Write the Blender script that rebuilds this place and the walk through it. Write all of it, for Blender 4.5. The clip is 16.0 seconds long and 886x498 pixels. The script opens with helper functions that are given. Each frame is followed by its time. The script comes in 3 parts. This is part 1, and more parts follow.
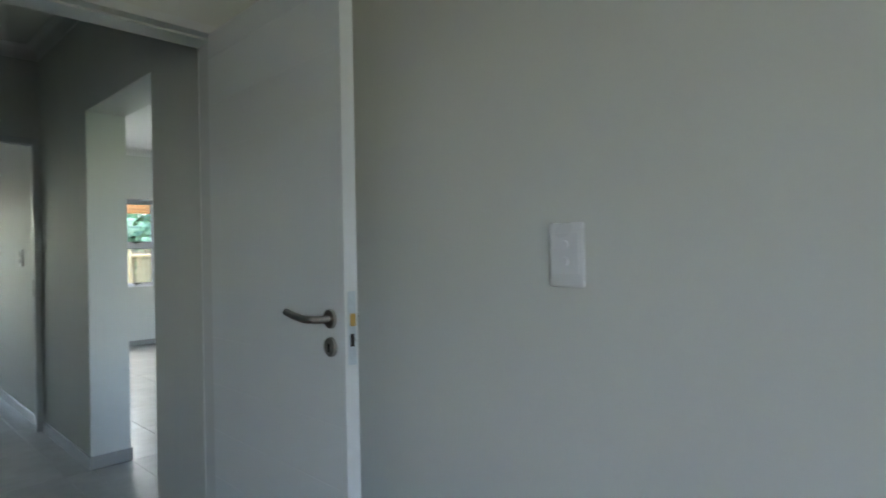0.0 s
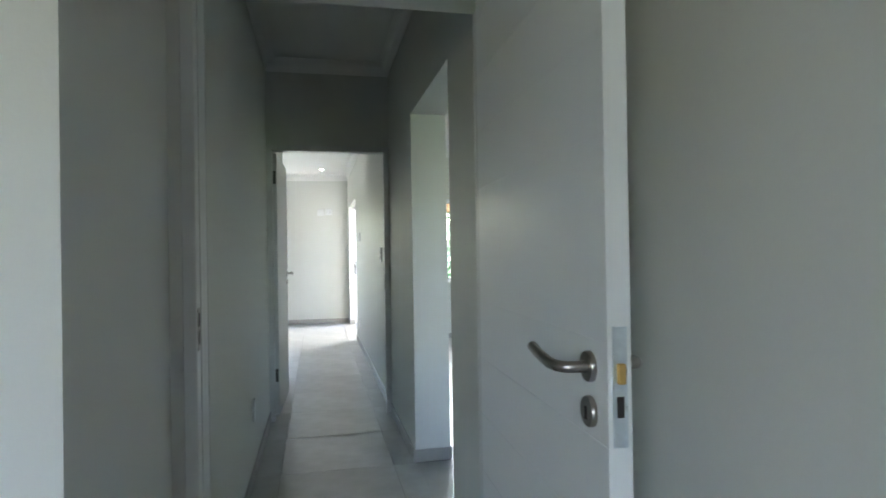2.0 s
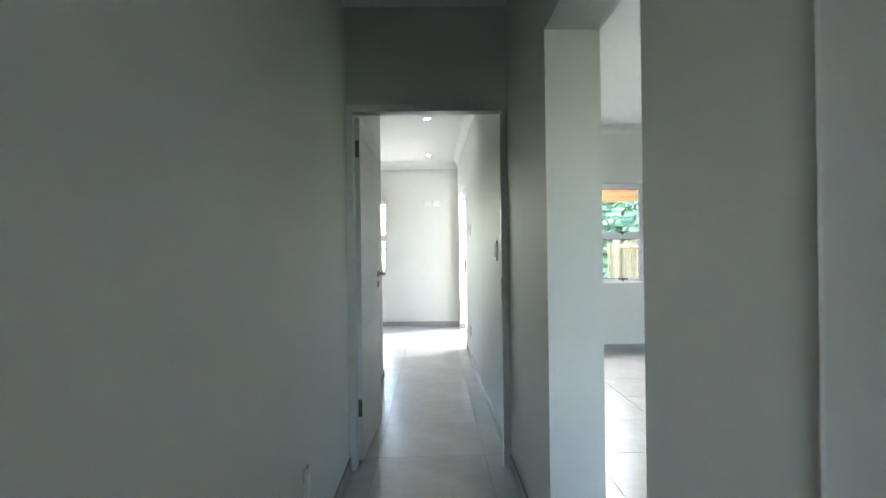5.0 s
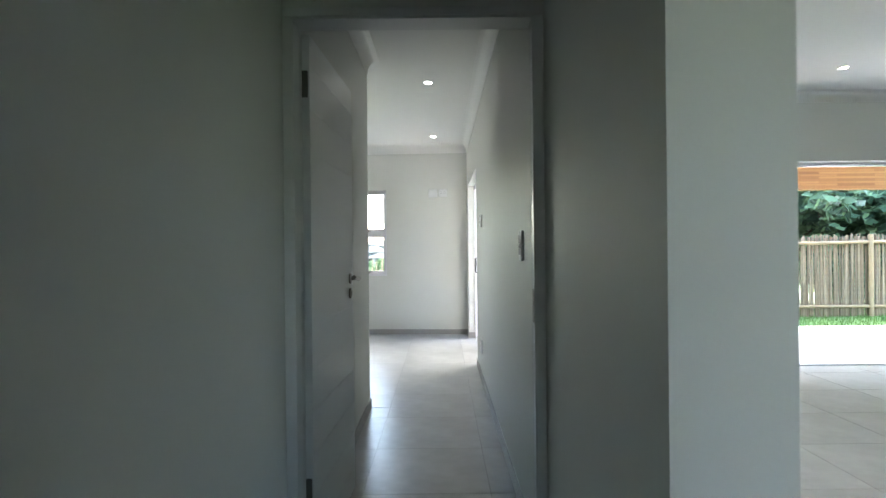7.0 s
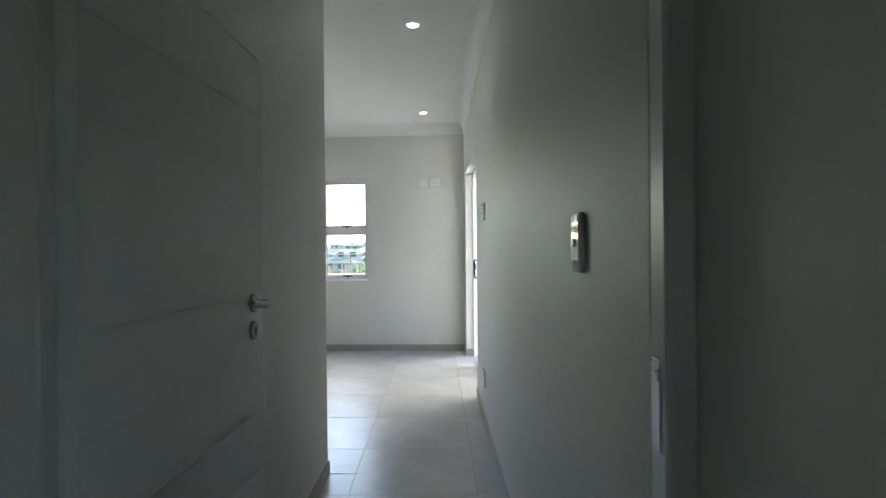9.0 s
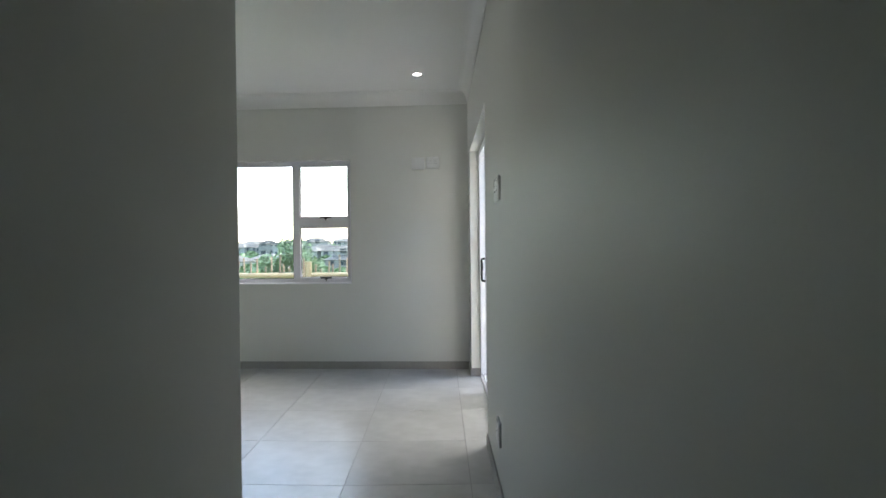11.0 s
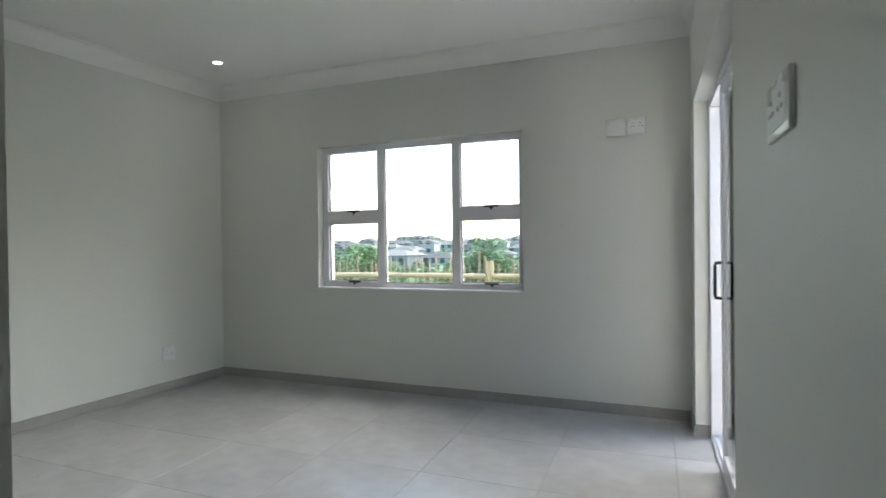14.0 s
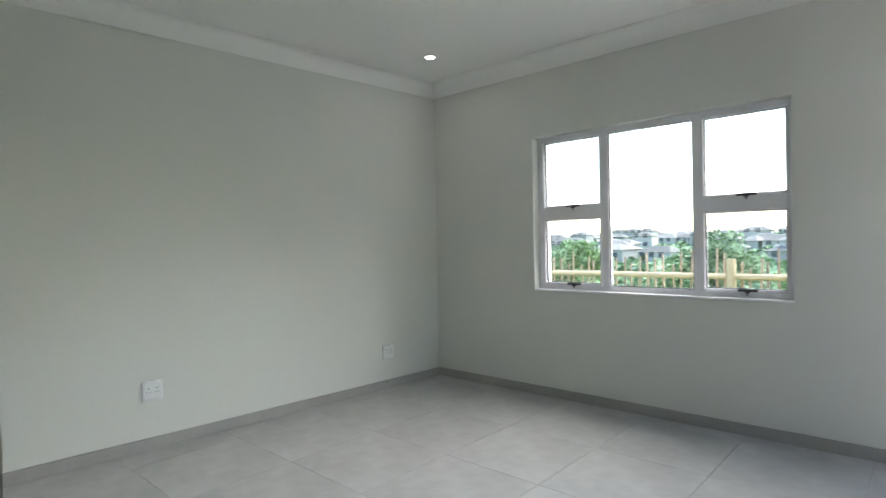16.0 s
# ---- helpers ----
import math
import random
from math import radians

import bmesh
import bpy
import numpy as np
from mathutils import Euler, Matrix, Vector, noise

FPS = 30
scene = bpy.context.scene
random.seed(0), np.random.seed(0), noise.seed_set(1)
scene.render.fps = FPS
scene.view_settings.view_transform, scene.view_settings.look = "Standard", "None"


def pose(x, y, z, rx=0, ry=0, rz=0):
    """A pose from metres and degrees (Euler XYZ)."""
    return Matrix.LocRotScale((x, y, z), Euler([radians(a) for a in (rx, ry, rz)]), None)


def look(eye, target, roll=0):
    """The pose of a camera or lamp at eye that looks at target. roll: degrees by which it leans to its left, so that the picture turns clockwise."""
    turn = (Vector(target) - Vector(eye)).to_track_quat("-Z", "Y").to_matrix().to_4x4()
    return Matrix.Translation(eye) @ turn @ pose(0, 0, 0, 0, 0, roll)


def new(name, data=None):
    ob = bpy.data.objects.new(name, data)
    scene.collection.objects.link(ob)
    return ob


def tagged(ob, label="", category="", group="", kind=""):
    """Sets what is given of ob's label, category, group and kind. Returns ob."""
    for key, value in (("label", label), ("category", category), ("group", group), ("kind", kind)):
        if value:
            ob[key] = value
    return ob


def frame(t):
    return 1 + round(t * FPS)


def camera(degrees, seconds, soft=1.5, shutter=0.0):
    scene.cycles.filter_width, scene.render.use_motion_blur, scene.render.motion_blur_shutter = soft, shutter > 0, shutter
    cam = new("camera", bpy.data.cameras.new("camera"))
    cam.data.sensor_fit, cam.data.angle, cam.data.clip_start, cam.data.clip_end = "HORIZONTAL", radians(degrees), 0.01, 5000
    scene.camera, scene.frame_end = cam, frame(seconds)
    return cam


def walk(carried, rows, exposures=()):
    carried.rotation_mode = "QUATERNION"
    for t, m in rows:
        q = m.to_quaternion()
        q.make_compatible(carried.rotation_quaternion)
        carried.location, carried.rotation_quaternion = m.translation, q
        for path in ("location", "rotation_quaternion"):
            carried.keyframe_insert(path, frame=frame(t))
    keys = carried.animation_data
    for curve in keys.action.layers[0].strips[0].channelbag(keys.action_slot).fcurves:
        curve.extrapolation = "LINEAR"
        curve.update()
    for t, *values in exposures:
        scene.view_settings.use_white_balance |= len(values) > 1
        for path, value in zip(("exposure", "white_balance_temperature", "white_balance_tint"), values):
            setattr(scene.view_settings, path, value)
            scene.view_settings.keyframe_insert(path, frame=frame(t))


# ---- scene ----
cam = camera(74.4, 16.0, soft=1.45, shutter=0.35)
PATH = [
    (0, (-1.030, -1.787, 1.240), (0.414, -0.404, 1.247), -1.1),
    (0.5, (-0.843, -1.645, 1.253), (0.323, -0.021, 1.255), -1.3),
    (1, (-0.716, -1.529, 1.251), (0.199, 0.25, 1.255), -1.4),
    (1.5, (-0.613, -1.457, 1.263), (0.028, 0.438, 1.27), -1.1),
    (2, (-0.564, -1.404, 1.261), (-0.142, 0.551, 1.272), -0.9),
    (2.5, (-0.566, -1.301, 1.26), (-0.302, 0.682, 1.269), -0.8),
    (3, (-0.558, -1.1, 1.268), (-0.383, 0.893, 1.277), -0.8),
    (3.5, (-0.523, -0.931, 1.272), (-0.397, 1.065, 1.279), -1.0),
    (4, (-0.488, -0.719, 1.271), (-0.395, 1.279, 1.274), -1.0),
    (6.5, (-0.399, 0.807, 1.240), (-0.397, 2.807, 1.242), -0.5),
    (7, (-0.371, 1.123, 1.241), (-0.366, 3.123, 1.237), -0.6),
    (7.5, (-0.336, 1.477, 1.241), (-0.33, 3.477, 1.239), -0.9),
    (8, (-0.327, 1.828, 1.23), (-0.319, 3.828, 1.227), -0.8),
    (8.5, (-0.34, 2.122, 1.233), (-0.322, 4.122, 1.23), -0.5),
    (9, (-0.328, 2.463, 1.238), (-0.308, 4.463, 1.234), -0.5),
    (9.5, (-0.333, 2.796, 1.22), (-0.314, 4.796, 1.213), -0.4),
    (10, (-0.322, 3.122, 1.231), (-0.301, 5.122, 1.218), -0.6),
    (12.5, (-0.219, 4.622, 1.231), (-0.356, 6.618, 1.211), -0.4),
    (13, (-0.214, 4.867, 1.238), (-0.511, 6.845, 1.216), -0.4),
    (13.5, (-0.217, 5.046, 1.232), (-0.697, 6.988, 1.212), -0.6),
    (14, (-0.244, 5.214, 1.225), (-0.921, 7.096, 1.206), -0.7),
    (14.5, (-0.271, 5.368, 1.227), (-1.156, 7.161, 1.21), -0.9),
    (15, (-0.367, 5.442, 1.22), (-1.387, 7.163, 1.205), -0.9),
    (15.5, (-0.423, 5.518, 1.27), (-1.583, 7.147, 1.237), -1.3),
    (16, (-0.511, 5.582, 1.259), (-1.804, 7.107, 1.233), -1.3),
]
walk(cam, [(t, look(eye, target, roll)) for t, eye, target, roll in PATH], exposures=[(0, 4.45), (0.6, 4.25), (1.5, 4.45), (2, 4.7), (3.5, 5.25), (6.5, 4.4), (8.5, 3.85), (10, 3.6), (12.5, 2.75), (13.2, 2.82), (14.5, 3.3), (16, 3.4)])

# ---- world and daylight ----
world = bpy.data.worlds.new("overcast_sky")
scene.world = world
world.use_nodes = True
wn = world.node_tree.nodes
sky = wn.new("ShaderNodeTexSky")
sky.sky_type = "NISHITA"
sky.sun_disc = False
sky.sun_elevation, sky.sun_rotation = radians(45), radians(30)
sky.air_density, sky.dust_density, sky.ozone_density = 1.0, 1.6, 1.0
wn["Background"].inputs["Strength"].default_value = 0.15
world.node_tree.links.new(sky.outputs["Color"], wn["Background"].inputs["Color"])

sun = new("sun", bpy.data.lights.new("sun", "SUN"))
sun.data.energy, sun.data.angle, sun.data.color = 1.5, radians(75), (1.0, 0.985, 0.96)
sun.matrix_world = look((0, 0, 50), (-45 * 0.55, -45 * 0.83, 50 - 45))


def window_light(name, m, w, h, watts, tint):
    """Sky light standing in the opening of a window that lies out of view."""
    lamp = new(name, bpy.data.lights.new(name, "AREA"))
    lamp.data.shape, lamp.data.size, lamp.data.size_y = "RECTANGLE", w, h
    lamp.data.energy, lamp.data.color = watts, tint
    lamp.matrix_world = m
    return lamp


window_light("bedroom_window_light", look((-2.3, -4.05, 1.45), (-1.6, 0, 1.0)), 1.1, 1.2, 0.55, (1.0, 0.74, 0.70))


# ---- materials ----
def material(name, color, rough=0.6, metal=0.0, vary=0.06, scale=3.0, fine=60.0, bump=0.02, spec=0.5, random_amount=0.0, rough_vary=0.08, color2=None):
    """Two scales of tone, fine relief, and a gloss that wanders a little."""
    m = bpy.data.materials.new(name)
    m.use_nodes = True
    nt = m.node_tree
    b = nt.nodes["Principled BSDF"]
    b.inputs["Metallic"].default_value = metal
    b.inputs["Specular IOR Level"].default_value = spec
    tc = nt.nodes.new("ShaderNodeTexCoord")
    src = tc.outputs["Object"]
    n1 = nt.nodes.new("ShaderNodeTexNoise")
    n1.inputs["Scale"].default_value, n1.inputs["Detail"].default_value = scale, 3
    n2 = nt.nodes.new("ShaderNodeTexNoise")
    n2.inputs["Scale"].default_value, n2.inputs["Detail"].default_value = fine, 3
    for n in (n1, n2):
        nt.links.new(src, n.inputs["Vector"])
    ramp = nt.nodes.new("ShaderNodeValToRGB")
    lo = [c * (1 - vary) for c in color]
    hi = list(color2) if color2 else [min(1, c * (1 + vary)) for c in color]
    ramp.color_ramp.elements[0].color, ramp.color_ramp.elements[1].color = (*lo, 1), (*hi, 1)
    ramp.color_ramp.elements[0].position, ramp.color_ramp.elements[1].position = 0.15, 0.85
    nt.links.new(n1.outputs["Fac"], ramp.inputs["Fac"])
    hsv = nt.nodes.new("ShaderNodeHueSaturation")
    nt.links.new(ramp.outputs["Color"], hsv.inputs["Color"])
    mr = nt.nodes.new("ShaderNodeMapRange")
    mr.inputs["To Min"].default_value, mr.inputs["To Max"].default_value = 1 - vary * 0.7, 1 + vary * 0.7
    nt.links.new(n2.outputs["Fac"], mr.inputs["Value"])
    last = mr.outputs["Result"]
    if random_amount:
        info = nt.nodes.new("ShaderNodeObjectInfo")
        m2 = nt.nodes.new("ShaderNodeMapRange")
        m2.inputs["To Min"].default_value, m2.inputs["To Max"].default_value = 1 - random_amount, 1 + random_amount
        nt.links.new(info.outputs["Random"], m2.inputs["Value"])
        mul = nt.nodes.new("ShaderNodeMath")
        mul.operation = "MULTIPLY"
        nt.links.new(last, mul.inputs[0])
        nt.links.new(m2.outputs["Result"], mul.inputs[1])
        last = mul.outputs["Value"]
    nt.links.new(last, hsv.inputs["Value"])
    nt.links.new(hsv.outputs["Color"], b.inputs["Base Color"])
    mr2 = nt.nodes.new("ShaderNodeMapRange")
    mr2.inputs["To Min"].default_value, mr2.inputs["To Max"].default_value = max(0.02, rough - rough_vary), min(1, rough + rough_vary)
    nt.links.new(n1.outputs["Fac"], mr2.inputs["Value"])
    nt.links.new(mr2.outputs["Result"], b.inputs["Roughness"])
    if bump:
        bp = nt.nodes.new("ShaderNodeBump")
        bp.inputs["Strength"].default_value, bp.inputs["Distance"].default_value = min(1, bump * 10), 0.002
        nt.links.new(n2.outputs["Fac"], bp.inputs["Height"])
        nt.links.new(bp.outputs["Normal"], b.inputs["Normal"])
    return m


M_WALL = material("wall_paint", (0.655, 0.66, 0.625), 0.55, vary=0.025, scale=1.3, fine=140, bump=0.02)
M_CEIL = material("ceiling_paint", (0.80, 0.80, 0.78), 0.75, vary=0.015, scale=1.0, fine=90, bump=0.008)
M_CORNICE = material("cornice_paint", (0.80, 0.80, 0.78), 0.6, vary=0.015, bump=0.004)
M_DOOR = material("door_enamel", (0.74, 0.76, 0.76), 0.33, vary=0.015, scale=4, fine=160, bump=0.0, rough_vary=0.0)
M_FRAME = material("frame_enamel", (0.66, 0.67, 0.66), 0.35, vary=0.03, scale=9, fine=120, bump=0.01)
M_STEEL = material("brushed_steel", (0.36, 0.345, 0.32), 0.30, metal=1.0, vary=0.05, scale=20, fine=300, bump=0.004)
M_ZINC = material("galvanised_lock_plate", (0.62, 0.68, 0.72), 0.3, metal=0.9, vary=0.12, scale=40, fine=200, bump=0.006)
M_BRASS = material("brass_latch", (0.62, 0.42, 0.16), 0.3, metal=1.0, vary=0.08, bump=0.0)
# near-black for flat patches on plate faces, painting the shade inside their holes
M_DARK = material("painted_hole_shade", (0.02, 0.02, 0.02), 0.6, vary=0.1, bump=0.0)
M_HINGE = material("dull_hinge_steel", (0.16, 0.16, 0.155), 0.45, metal=0.8, vary=0.1, scale=30, bump=0.01)
M_PLASTIC = material("white_plastic", (0.74, 0.75, 0.75), 0.28, vary=0.01, bump=0.0)
M_GLOSS = material("glossy_white_plastic", (0.70, 0.71, 0.71), 0.10, vary=0.01, bump=0.0, rough_vary=0.0)
M_ALU = material("white_powdercoat", (0.79, 0.79, 0.83), 0.38, vary=0.02, scale=8, bump=0.004)
M_BLACK = material("black_plastic", (0.015, 0.015, 0.017), 0.4, vary=0.1, bump=0.0)
M_GASKET = material("black_gasket", (0.03, 0.03, 0.03), 0.6, vary=0.1, bump=0.0)
M_GROUT = material("grey_grout", (0.23, 0.225, 0.22), 0.9, vary=0.12, scale=12, fine=120, bump=0.03)
M_TILE = material("grey_porcelain", (0.41, 0.407, 0.40), 0.30, vary=0.2, scale=2.6, fine=11, bump=0.0, random_amount=0.05, rough_vary=0.0)
M_SKIRT = material("grey_skirting_tile", (0.33, 0.32, 0.305), 0.4, vary=0.12, scale=3, fine=30, bump=0.0)
M_OUTWALL = material("cream_plaster", (0.62, 0.58, 0.49), 0.85, vary=0.05, scale=2, fine=80, bump=0.05)
M_PAVE = material("patio_concrete", (0.62, 0.60, 0.56), 0.75, vary=0.07, scale=3, fine=60, bump=0.03)
M_POLE = material("treated_pole", (0.33, 0.245, 0.145), 0.75, vary=0.2, scale=7, fine=60, bump=0.05, random_amount=0.1)
M_STICK = material("dry_stick", (0.26, 0.205, 0.14), 0.85, vary=0.25, scale=8, fine=70, bump=0.06, random_amount=0.35)
M_STAKE = material("weathered_stake", (0.26, 0.18, 0.125), 0.85, vary=0.25, scale=8, fine=70, bump=0.06, random_amount=0.3)
M_GRASS = material("lawn", (0.10, 0.19, 0.045), 0.9, vary=0.3, scale=2.5, fine=40, bump=0.1)
M_FIELD = material("rough_grassland", (0.10, 0.14, 0.05), 0.95, vary=0.35, scale=0.06, fine=1.2, bump=0.0)
M_BARK = material("bark", (0.10, 0.075, 0.05), 0.9, vary=0.3, scale=8, fine=50, bump=0.08)
M_ROOFGREY = material("grey_roof", (0.10, 0.096, 0.088), 0.85, spec=0.15, vary=0.15, scale=1, fine=8, bump=0.0, random_amount=0.3)
M_HOUSE = material("house_render", (0.25, 0.245, 0.225), 0.9, spec=0.2, vary=0.08, scale=0.5, fine=5, bump=0.0, random_amount=0.2)
M_HOUSEWIN = material("dark_house_window", (0.04, 0.05, 0.06), 0.15, vary=0.1, bump=0.0)


def glass_material(name, tint):
    m = bpy.data.materials.new(name)
    m.use_nodes = True
    nt = m.node_tree
    nt.nodes.remove(nt.nodes["Principled BSDF"])
    t, g, mix, fr = (nt.nodes.new("ShaderNode" + k) for k in ("BsdfTransparent", "BsdfGlossy", "MixShader", "Fresnel"))
    t.inputs["Color"].default_value = (*tint, 1)
    g.inputs["Roughness"].default_value = 0.0
    fr.inputs["IOR"].default_value = 1.5
    nt.links.new(fr.outputs["Fac"], mix.inputs["Fac"])
    nt.links.new(t.outputs["BSDF"], mix.inputs[1])
    nt.links.new(g.outputs["BSDF"], mix.inputs[2])
    nt.links.new(mix.outputs["Shader"], nt.nodes["Material Output"].inputs["Surface"])
    return m


M_GLASS = glass_material("clear_glass", (0.96, 0.985, 0.97))


def leaf_material(name, a, b):
    m = material(name, a, 0.6, vary=0.2, scale=1.5, fine=10, bump=0.0, color2=b)
    nt = m.node_tree
    geo = nt.nodes.new("ShaderNodeNewGeometry")
    ramp = [n for n in nt.nodes if n.type == "VALTORGB"][0]
    nt.links.new(geo.outputs["Random Per Island"], ramp.inputs["Fac"])
    return m


M_LEAF = leaf_material("green_leaves", (0.06, 0.11, 0.045), (0.17, 0.25, 0.11))
M_LEAF_PALE = leaf_material("pale_green_leaves", (0.06, 0.12, 0.035), (0.15, 0.24, 0.07))
M_LEAF_DARK = leaf_material("blue_green_leaves", (0.06, 0.13, 0.07), (0.19, 0.31, 0.16))


def timber_material():
    """Laminated finger-jointed strips along x."""
    m = material("laminated_timber", (0.50, 0.27, 0.11), 0.5, vary=0.15, scale=4, fine=50, bump=0.02)
    nt = m.node_tree
    tc = [n for n in nt.nodes if n.type == "TEX_COORD"][0]
    br = nt.nodes.new("ShaderNodeTexBrick")
    br.inputs["Color1"].default_value, br.inputs["Color2"].default_value = (0.40, 0.19, 0.075, 1), (0.24, 0.10, 0.04, 1)
    br.inputs["Mortar"].default_value = (0.22, 0.11, 0.05, 1)
    br.inputs["Scale"].default_value, br.inputs["Mortar Size"].default_value = 1.0, 0.002
    br.inputs["Brick Width"].default_value, br.inputs["Row Height"].default_value = 0.55, 0.035
    mp = nt.nodes.new("ShaderNodeMapping")
    mp.inputs["Rotation"].default_value = (radians(90), 0, 0)
    nt.links.new(tc.outputs["Object"], mp.inputs["Vector"])
    nt.links.new(mp.outputs["Vector"], br.inputs["Vector"])
    hsv = [n for n in nt.nodes if n.type == "HUE_SAT"][0]
    nt.links.new(br.outputs["Color"], hsv.inputs["Color"])
    return m


M_TIMBER = timber_material()


def lamp_material():
    m = bpy.data.materials.new("lit_lamp_face")
    m.use_nodes = True
    b = m.node_tree.nodes["Principled BSDF"]
    b.inputs["Emission Color"].default_value, b.inputs["Emission Strength"].default_value = (1, 0.97, 0.92, 1), 9.0
    return m


M_LAMP = lamp_material()


# ---- mesh helpers ----
def add_box(bm, x0, x1, y0, y1, z0, z1, bevel=0.0):
    vs = [bm.verts.new(p) for p in ((x0, y0, z0), (x1, y0, z0), (x1, y1, z0), (x0, y1, z0), (x0, y0, z1), (x1, y0, z1), (x1, y1, z1), (x0, y1, z1))]
    fs = [bm.faces.new([vs[i] for i in q]) for q in ((3, 2, 1, 0), (4, 5, 6, 7), (0, 1, 5, 4), (1, 2, 6, 5), (2, 3, 7, 6), (3, 0, 4, 7))]
    if bevel:
        es = list({e for f in fs for e in f.edges})
        bmesh.ops.bevel(bm, geom=es, offset=bevel, segments=2, profile=0.5, affect="EDGES")
    return bm


def boxes(*specs, bevel=0.0):
    bm = bmesh.new()
    for s in specs:
        add_box(bm, *s, bevel=bevel)
    return bm


def tube(points, r, n=12, bm=None, taper=None):
    """A round bar through points, with closed ends."""
    bm = bm or bmesh.new()
    rings = []
    pts = [Vector(p) for p in points]
    for i, p in enumerate(pts):
        d = (pts[min(i + 1, len(pts) - 1)] - pts[max(i - 1, 0)]).normalized()
        a = d.cross(Vector((0, 0, 1)) if abs(d.z) < 0.9 else Vector((1, 0, 0))).normalized()
        b = d.cross(a)
        rr = r if taper is None else r + (taper - r) * i / (len(pts) - 1)
        rings.append([bm.verts.new(p + rr * (math.cos(k * math.tau / n) * a + math.sin(k * math.tau / n) * b)) for k in range(n)])
    for q, s in zip(rings, rings[1:]):
        for k in range(n):
            bm.faces.new((q[k], q[(k + 1) % n], s[(k + 1) % n], s[k]))
    bm.faces.new(rings[0][::-1])
    bm.faces.new(rings[-1])
    return bm


def mesh_of(name, bm, mat, smooth=False):
    me = bpy.data.meshes.new(name)
    bmesh.ops.recalc_face_normals(bm, faces=bm.faces)
    bm.to_mesh(me)
    bm.free()
    me.materials.append(mat)
    if smooth:
        for p in me.polygons:
            p.use_smooth = True
        me.set_sharp_from_angle(angle=radians(40))
    return me


def part(name, bm, mat, parent=None, label="", smooth=False, m=None):
    ob = new(name, mesh_of(name, bm, mat, smooth))
    ob.parent = parent
    if m is not None:
        ob.matrix_basis = m
    if label:
        tagged(ob, label)
    return ob


def thing(name, m, label, category, group="", kind=""):
    ob = new(name)
    ob.matrix_basis = m
    ob.empty_display_size = 0.1
    return tagged(ob, label, category, group, kind)


def structure(name, bm, mat, label, category, m=None):
    return tagged(part(name, bm, mat, None, "", False, m), label, category, "", "structure")


def along(polyline, profile, closed=False):
    """Sweep a profile of (distance into the room, height) along a line whose room lies to its left, mitred at the corners."""
    bm = bmesh.new()
    pts = [Vector((*p, 0)) for p in polyline]
    n = len(pts)
    rings = []
    for i, p in enumerate(pts):
        into = (p - pts[i - 1]).normalized() if i or closed else None
        out = (pts[(i + 1) % n] - p).normalized() if i < n - 1 or closed else None
        into, out = into or out, out or into
        n1, n2 = Vector((-into.y, into.x, 0)), Vector((-out.y, out.x, 0))
        mitre = (n1 + n2) / (1 + n1.dot(n2))
        rings.append([bm.verts.new((p.x + mitre.x * d, p.y + mitre.y * d, z)) for d, z in profile])
    k = len(profile)
    for i in range(n if closed else n - 1):
        a, b = rings[i], rings[(i + 1) % n]
        for j in range(k):
            bm.faces.new((a[j], a[(j + 1) % k], b[(j + 1) % k], b[j]))
    if not closed:
        bm.faces.new(rings[0])
        bm.faces.new(rings[-1][::-1])
    return bm


# ---- plan ----
CX0, CX1 = -0.93, 0.0            # corridor's side faces
D1Y0, D1Y1 = 0.27, 0.41          # wall of the first doorway
D2Y0, D2Y1 = 3.20, 3.33          # wall of the second doorway
RX = 0.215                       # outer face of the corridor's side wall
CEIL = 2.726
LY = 6.96                        # lounge's garden wall
NX = -4.115                      # bedroom's side wall
FAR = 9.48                       # bedroom's window wall at its right end
TILT = math.degrees(math.atan2(0.262, 4.115))
PEND = 5.675                      # end of the bedroom's entrance passage
FARM = pose(0, FAR, 0, 0, 0, 180 - TILT)   # its x runs to the left along the wall, its y points into the room
HEAD = 2.10
LEFTM = pose(NX, FAR + 0.262, 0, 0, 0, -90 - TILT)         # its x runs from the far corner towards the entrance
NXE = NX - math.tan(radians(TILT)) * (FAR + 0.262 - PEND)  # the side wall's near end

# floor beds
structure("ground_slab", boxes((-6.2, 7.6, -4.6, LY, -0.2, -0.006), (-5.0, 0.28, LY, 9.9, -0.2, -0.006)), M_GROUT, "grey cement floor bed under the tiles", "floor")
floor = structure("floor", boxes((-4.85, 7.3, -4.2, LY, -0.03, -0.0035), (-4.85, 0.2, LY, 9.85, -0.03, -0.0035)), M_GROUT, "large grey porcelain floor tiles with thin joints", "floor")

# walls
structure("wall_corridor_left", boxes((CX0 - 0.15, CX0, D1Y1, D2Y0, 0, CEIL + .1)), M_WALL, "plain warm grey painted corridor wall", "wall")
structure("wall_first_doorway", boxes((-1.1, -0.902, D1Y0, D1Y1, 0, CEIL + .1), (-0.055 + .022, RX, D1Y0, D1Y1, 0, CEIL + .1), (-0.902, -0.033, D1Y0, D1Y1, 2.065, CEIL + .1)), M_WALL, "warm grey painted wall round a doorway", "wall")
structure("wall_second_doorway", boxes((-1.08, -0.915, D2Y0, D2Y1, 0, CEIL + .1), (-0.003, 0.0, D2Y0, D2Y1, 0, CEIL + .1), (-0.915, -0.003, D2Y0, D2Y1, 2.092, CEIL + .1)), M_WALL, "warm grey painted wall over an open door", "wall")
